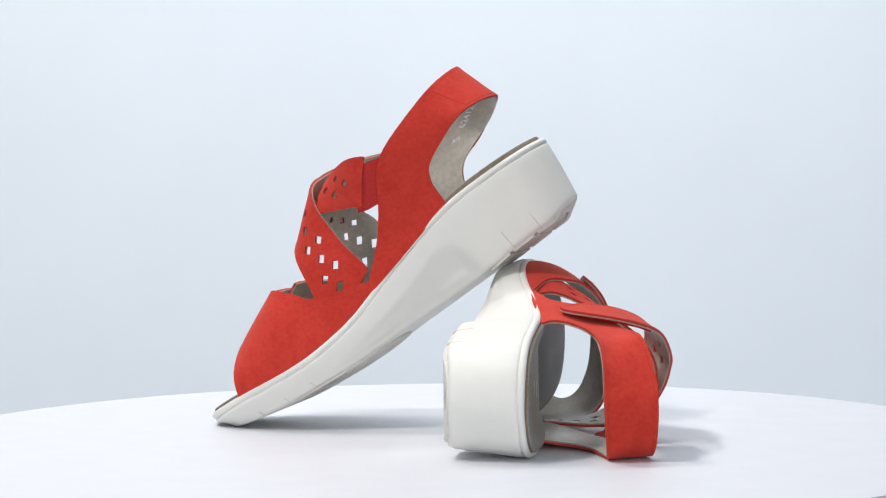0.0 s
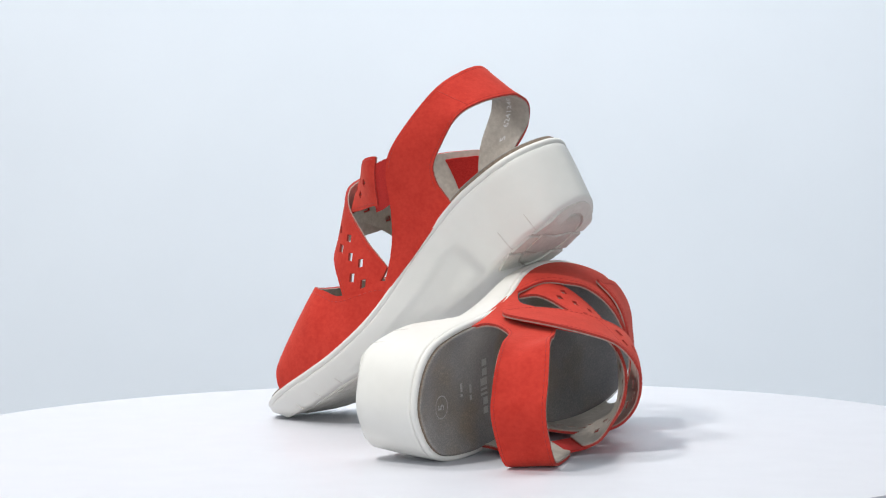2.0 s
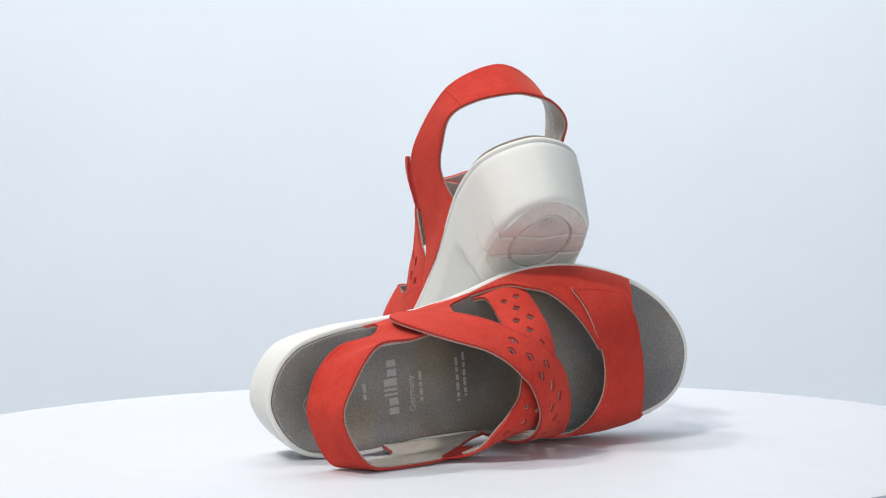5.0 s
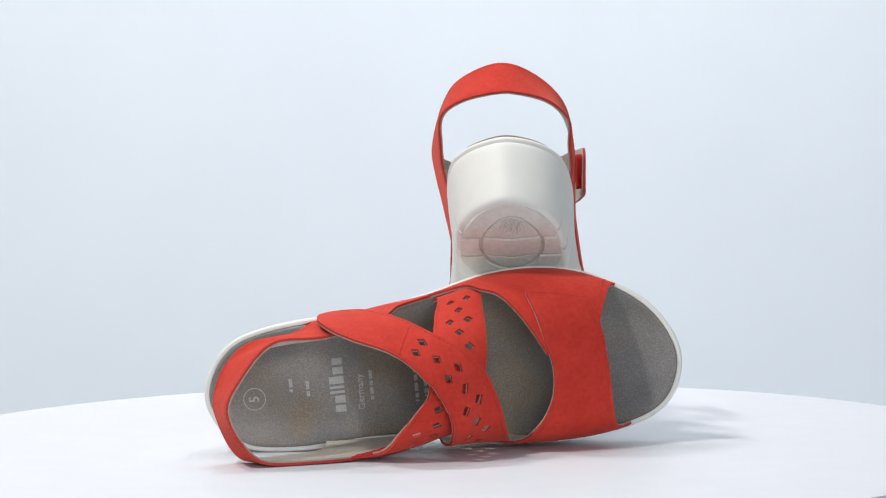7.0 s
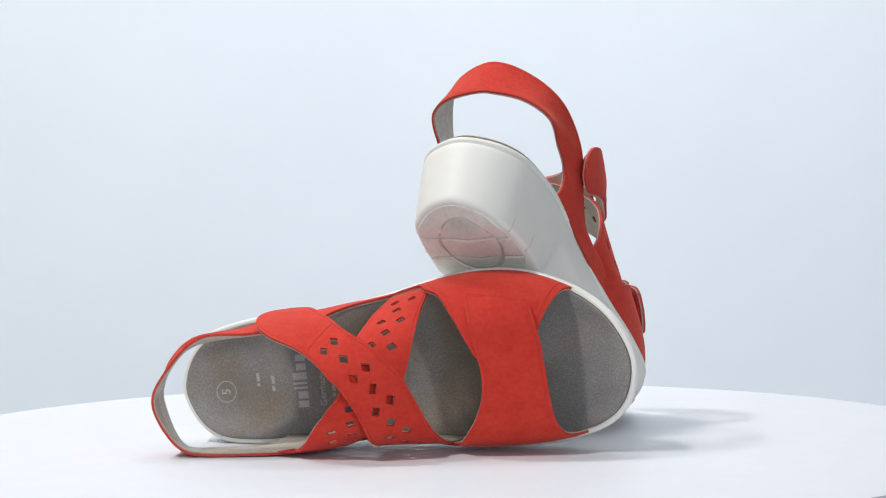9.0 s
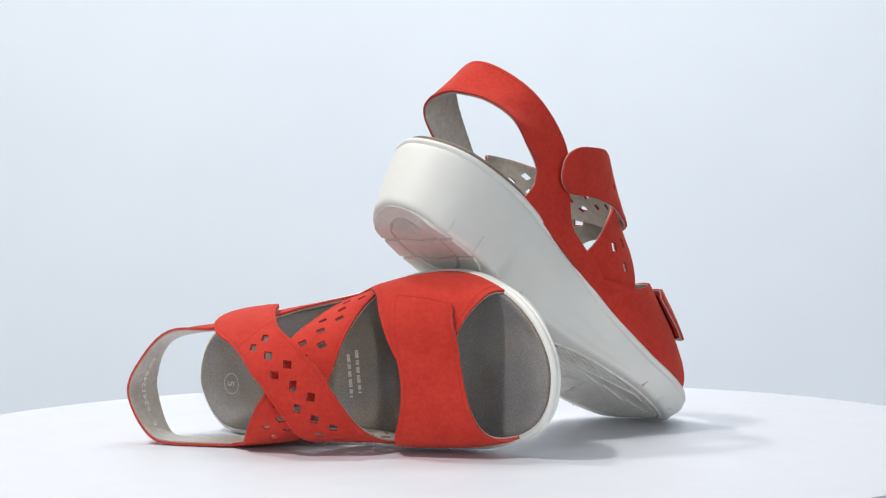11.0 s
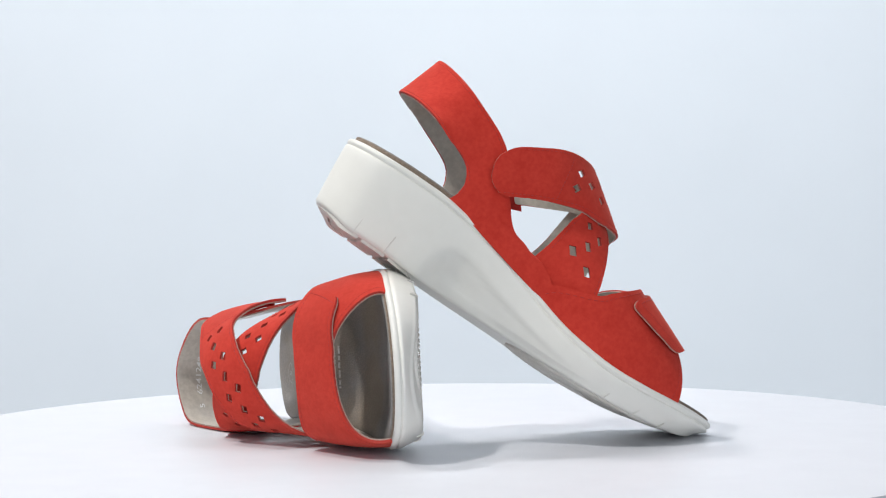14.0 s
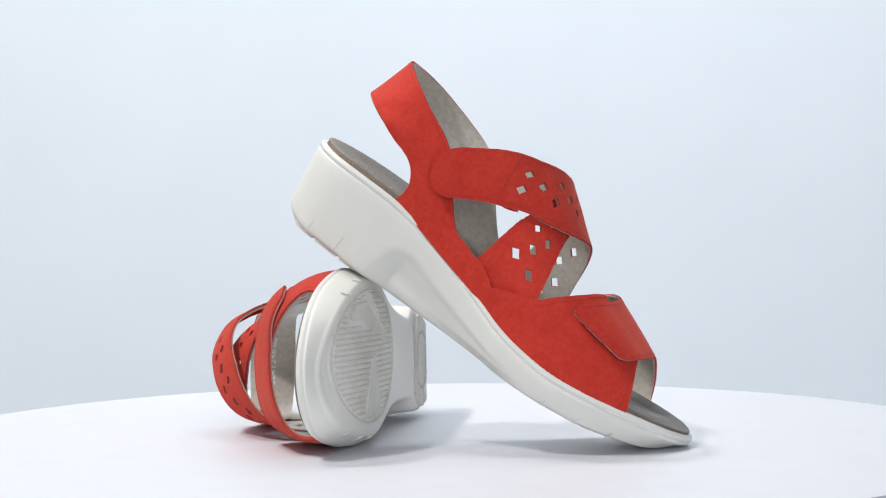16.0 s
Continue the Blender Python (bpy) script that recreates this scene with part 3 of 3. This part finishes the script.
def sandal(name, hand, foot, label):
    """hand 1: the right shoe, -1: the left."""
    top = new(name)
    tagged(top, label=label, category="sandal", group="pair of sandals")
    SHAPE["lip"] = 1.2 if hand > 0 else 0.1
    build_sole(top, hand)
    build_footbed(top, hand)
    ph = foot.phi
    b = foot.back
    # heel strap and side panels in one piece
    on = lambda x, phi: tuple(foot.at(np.array(float(x)), np.array(float(phi))))
    edge = ((49, 44), (51, 50), (51.5, 57), (47, 65), (36, 71))
    A = [foot.p(x, z, -1) for x, z in edge] if hand > 0 else [on(47, -1), on(51, -.965), on(52, -.925), on(50, -.88), on(42, -.82)]
    A += [(20 + b * .4, -35, 77),
         (8 + b * .8, -24, 81), (2 + b, -9, 82.5), (1 + b, 3, 83), (7.5 + b * .8, 22.5, 83), (19 + b * .4, 34.5, 81), foot.p(37, 74, 1), foot.p(48, 68, 1),
         foot.p(52.5, 60, 1), foot.p(53, 53, 1), foot.p(53, 45, 1)]
    side = ((128, -1), (117, -.955), (101, -.96), (87, -.95), (75, -.875), (59, -.74)) if hand > 0 else ((126, -1), (112, -.975), (99, -.93), (95, -.83), (87, -.71), (60, -.64))
    B = [on(x, phi) for x, phi in side] + [(35 + b * .4, -33, 98.5), (18 + b * .8, -17.5, 106.5), (10 + b, 2, 109.5), (20 + b * .8, 24, 106.5), (36 + b * .4, 34, 101), on(62, .675), on(75, .73),
         on(88, .86), on(104, .945), on(126, 1)]
    drop = lambda x, y: y * (1 - (1 - foot.droop) * float(smooth01((58 - x) / 46))) if y < 0 else y
    A = [(x, drop(x, y), z + foot.rise * max(0, min(1, (50 - x) / 30))) for x, y, z in A]
    B = [(x, drop(x, y), z + foot.rise * max(0, min(1, (60 - x) / 30))) for x, y, z in B]
    q, q_at, qL, qW = leather("heel_strap", A, B, foot, top, hand, off=lambda s: 0.4 - 0.7 * (1 - smooth01(s / .1)) - 0.7 * (1 - smooth01((1 - s) / .1)), label="red suede heel strap with side panels", flip=True,
                              stitch=[(0.06, 0.1, 0.9), (0.93, 0.22, 0.8)], seam=[0.615])
    # print inside the heel strap
    mid_d = qL * (0.34 if hand > 0 else 0.49)
    lettering("print", "5   6241248 02", lambda u, v: q_at(np.array(mid_d + u * hand), np.array(0.5 + v / qW), -0.85), PRINT_BRIGHT, q, hand, 7.0, "stamped silver numbers")
    # lower outer side of the toe part
    if hand > 0:
        A = [(113, -1), (140, -.85), (150, -.72), (161, -.48), (169, -.2)]
        B = [(214, -1), (212, -.87), (209, -.7), (205, -.48), (201, -.2)]
    else:
        A = [(113, -1), (134, -.88), (143, -.73), (152, -.62), (159, -.48), (167, -.30), (175, -.10)]
        B = [(217, -1), (214, -.85), (212, -.72), (210, -.59), (207.5, -.46), (204.5, -.29), (203, -.10)]
    leather("toe_panel", A, B, foot, top, hand, off=0.4, label="red suede side panel at the toe", stitch=[(0.05, 0, 1), (0.95, 0, 1)], flip=True)
    # toe strap from the inner side over the foot
    if hand > 0:
        A = [(113, 1), (147, .80), (160, .56), (169, .28), (174.5, .03), (173.5, -.2), (169, -.42), (160, -.68)]
        B = [(219, 1), (217, .84), (214, .6), (210.5, .33), (207, .05), (206, -.17), (203, -.42), (197.5, -.65)]
    else:
        A = [(113, 1), (143, .88), (156, .70), (164, .50), (171, .32), (175.5, .16), (177, .03), (176, -.08), (173.5, -.20), (170, -.37), (165, -.60)]
        B = [(219, 1), (214, .88), (211, .75), (209, .55), (208, .35), (207.5, .20), (207, .05), (206, -.08), (205.5, -.18), (202.8, -.33), (198.5, -.55)]
    flat = 1.0 if hand > 0 else 0.5
    toe_off = lambda s: 0.4 + 2.2 * flat * smooth01((s - .35) / .3) + (2.9 if hand > 0 else 2.1) * smooth01((s - .74) / .2)
    tab_pad("toe", A, B, foot, top, hand, toe_off, .80, .985)
    leather("toe_strap", A, B, foot, top, hand, off=toe_off, end=6, label="broad red suede toe strap with closing tab",
            stitch=[(0.06, 0, 1), (0.94, 0, 1)], seam=[0.965])
    # strap from the outer closing tab over the instep to the inner side
    if hand > 0:
        A = [(55, -.77), (73, -.62), (92, -.40), (104, -.24), (113, -.04), (118, .19), (120.5, .40), (119.5, .62), (118, .76), (113, .95)]
        B = [(63, -.94), (79, -.86), (97, -.73), (113, -.59), (127, -.46), (139, -.25), (146, .05), (149, .36), (149, .70), (150, .97)]
    else:
        A = [(55.5, -.71), (74, -.49), (91, -.34), (102, -.21), (110, -.07), (117, .06), (121, .22), (121, .42), (119, .62), (115, .85), (113, .98)]
        B = [(57, -.95), (78, -.87), (97, -.65), (114, -.43), (126, -.29), (135, -.15), (142.5, 0), (147, .15), (149.5, .34), (151, .65), (150, .97)]
    # square holes in rows of two and one
    first = 48.0 if hand > 0 else 63.0
    holes, d = [], first
    while d < first + 106:
        for k, w in ((0, .345), (0, .655), (10.2, .5)):
            holes.append((d + k, w, 4.4, math.pi / 4))
        d += 20.4
    sink = 4.4 if hand > 0 else 3.0
    loose = 6.8 if hand > 0 else 5.0
    tab_off = lambda s: loose - (loose - 2.2) * smooth01(s / .4) - sink * smooth01((s - .5) / .35)
    lean = (lambda s: 5.0 * smooth01((s - .08) / .25) * smooth01((.62 - s) / .25)) if hand > 0 else None
    tab_pad("instep", A, B, foot, top, hand, tab_off, .02, .17, True, lean)
    leather("instep_strap", A, B, foot, top, hand, off=tab_off, tilt=lean, start=14.5, holes=holes,
            label="red suede strap with square punched holes and tab", stitch=[(0.06, 0, .9), (0.94, 0, .9)], seam=[first - 8.5], flip=True)
    # strap from the outer side across under the first one
    if hand > 0:
        A = [(103, -.985), (107.5, -.86), (111.5, -.68), (116, -.5), (117, -.25), (113, -.02), (105, .17), (94, .36), (75, .60)]
        B = [(146, -.97), (144, -.85), (142, -.66), (139, -.40), (137, -.15), (132, .13), (122, .40), (111, .59), (94, .77)]
    else:
        A = [(117, -.98), (120, -.86), (117.5, -.68), (117, -.5), (118, -.26), (114.5, 0), (107, .13), (100, .26), (91, .45), (79, .64)]
        B = [(143, -.97), (143, -.84), (144, -.62), (146, -.36), (145, -.10), (139, .12), (131, .34), (123, .52), (110, .68), (98, .77)]
    holes, d = [], 24.0
    while d < 138:
        for k, w in ((0, .32), (0, .68), (10.2, .5)):
            if d + k < 138:
                holes.append((d + k, w, 4.2, math.pi / 4))
        d += 20.4
    low = 2.6 if hand > 0 else 4.6
    cross_off = lambda s: -2.6 + 1.6 * smooth01(s / .12) - low * smooth01((s - .05) / .25) * smooth01((1 - s) / .2) + (0.4 if hand > 0 else -1.2) * smooth01((s - .7) / .3)
    leather("cross_strap", A, B, foot, top, hand, off=cross_off, holes=holes, end=1.5,
            label="red suede cross strap with square punched holes", stitch=[(0.06, 0.1, 1), (0.94, 0.1, 1)], flip=True)
    A = [(84, ph(84, 90, 1)), (76, ph(76, 90, 1)), (66, ph(66, 87, 1))]
    B = [(99, ph(99, 70, 1)), (93, ph(93, 68, 1)), (85, ph(85, 67, 1))]
    leather("elastic_link", A, B, foot, top, hand, off=-1.2, thick=0.9, outer=ELASTIC, lined=False, label="red elastic link", flip=True)
    build_tread(top.children[0], hand)
    build_print(top.children[1], hand)
    return top


# ---- the place ----
def lathe(name, profile, mat, parent, n=160, label="", centre=(0, 0)):
    bm = bmesh.new()
    rings = []
    for r, z in profile:
        if r <= 0:
            rings.append([bm.verts.new((centre[0], centre[1], z))])
        else:
            rings.append([bm.verts.new((centre[0] + r * math.cos(2 * math.pi * k / n), centre[1] + r * math.sin(2 * math.pi * k / n), z)) for k in range(n)])
    for a, b in zip(rings, rings[1:]):
        for k in range(n):
            j = (k + 1) % n
            if len(a) == 1:
                bm.faces.new((a[0], b[k], b[j]))
            elif len(b) == 1:
                bm.faces.new((a[j], a[k], b[0]))
            else:
                bm.faces.new((a[k], b[k], b[j], a[j]))
    bmesh.ops.recalc_face_normals(bm, faces=bm.faces[:])
    return part(name, bm, mat, parent, label, True)


TC, TR = (0.0, -0.010), 0.3132
top_ob = new("turntable")
top_ob.location = (*TC, TABLE)
tagged(top_ob, label="round white laminate turntable with a rounded edge", category="turntable")
lathe("tabletop", [(0, 0), (TR - .004, 0), (TR - .0015, -.0008), (TR - .0015, -.004), (0, -.004)], TABLETOP, top_ob, 256, "white laminate top")
lathe("edge_band", [(TR - .006, -.0042), (TR, -.0045), (TR, -.022), (TR - .003, -.025), (0, -.025)], TABLETOP, top_ob, 256, "white edge band")
for ob in top_ob.children:
    ob.data.set_sharp_from_angle(angle=radians(35))
stand = lathe("pedestal", [(0, TABLE - .0255), (0.06, TABLE - .0255), (0.06, TABLE - .04), (0.03, TABLE - .05), (0.03, 0.04), (0.05, 0.028), (0.2, 0.022), (0.205, 0.018), (0.205, 0.0005), (0, 0.0005)], TABLETOP, None, 64, "", TC)
tagged(stand, label="white metal pedestal under the turntable", category="stand")


def sheet(name, profile, x0, x1, mat, label, kind="structure"):
    """A sheet pulled along x from a profile in y and z, 12 mm thick."""
    n = len(profile)
    p = np.array(profile, float)
    t = np.gradient(p, axis=0)
    t /= np.linalg.norm(t, axis=1)[:, None]
    b = p + np.stack([t[:, 1], -t[:, 0]], 1) * 0.012
    V, F = [], []
    for x in (x0, x1):
        V += [(x, y, z) for y, z in p] + [(x, y, z) for y, z in b]
    m = 2 * n
    for i in range(n - 1):
        F += [(i, i + 1, m + i + 1, m + i), (n + i, m + n + i, m + n + i + 1, n + i + 1)]
    for i in (0, n - 1):
        F.append((i, m + i, m + n + i, n + i) if i == 0 else (i, n + i, m + n + i, m + i))
    for k in (0, m):
        for i in range(n - 1):
            F.append((k + i, k + n + i, k + n + i + 1, k + i + 1) if k == 0 else (k + i, k + i + 1, k + n + i + 1, k + n + i))
    ob = mesh_object(name, V, F, mat)
    ob.data.set_sharp_from_angle(angle=radians(40))
    return tagged(ob, label=label, kind=kind)


sweep = [(0.9, 0.014)] + [(1.1 + .5 * math.sin(a), 0.514 - .5 * math.cos(a)) for a in np.linspace(0, math.pi / 2, 14)] + [(1.6, 2.6)]
sheet("backdrop", sweep, -1.7, 1.7, PAPER, "seamless pale backdrop sweep behind the table")


def slab(name, x0, x1, y0, y1, z0, z1, mat, label):
    V = [(x, y, z) for x in (x0, x1) for y in (y0, y1) for z in (z0, z1)]
    F = [(0, 1, 3, 2), (4, 6, 7, 5), (0, 4, 5, 1), (2, 3, 7, 6), (0, 2, 6, 4), (1, 5, 7, 3)]
    return tagged(mesh_object(name, V, F, mat, smooth=False), label=label, kind="structure")


slab("floor", -2.6, 2.6, -3.4, 2.2, -0.1, 0.0, FLOOR, "grey studio floor")

# ---- the sandals ----
UP_POSE = Matrix(((-0.80090, -0.24191, -0.54777, 0.08058), (0.21029, -0.97012, 0.12097, 0.02146), (-0.56067, -0.01830, 0.82784, 0.12452), (0, 0, 0, 1)))
LOW_POSE = Matrix(((0.21561, -0.00093, 0.97648, -0.00051), (0.97279, -0.08661, -0.21488, -0.11833), (0.08477, 0.99624, -0.01777, 0.03108), (0, 0, 0, 1)))
upper = sandal("sandal", 1, Foot(1.0, 0.0, 0.0, 0.0, 0.3, 1.0, 1.0, 4.5, -6.0), "red suede wedge sandal standing on its toe, leaning on its mate")
lower = sandal("sandal", -1, Foot(1.06, 0.0, 4.0, 1.0, 0.0, 0.0, 0.82, 0.0, 0.0, (31.2, 0.0851, -0.0178)), "red suede wedge sandal lying on its inner side")


def motions():
    """The turntable carries both sandals round the vertical axis."""
    for ob, m, hub in ((upper, UP_POSE, (0, 0)), (lower, LOW_POSE, (0, 0)), (top_ob, Matrix.Identity(4), TC)):
        rows = []
        for k in range(33):
            t = k * 0.5
            rows.append((t, Matrix.Translation((*hub, TABLE)) @ Matrix.Rotation(radians(DEG_PER_S * t), 4, "Z") @ m))
        walk(ob, rows)


motions()
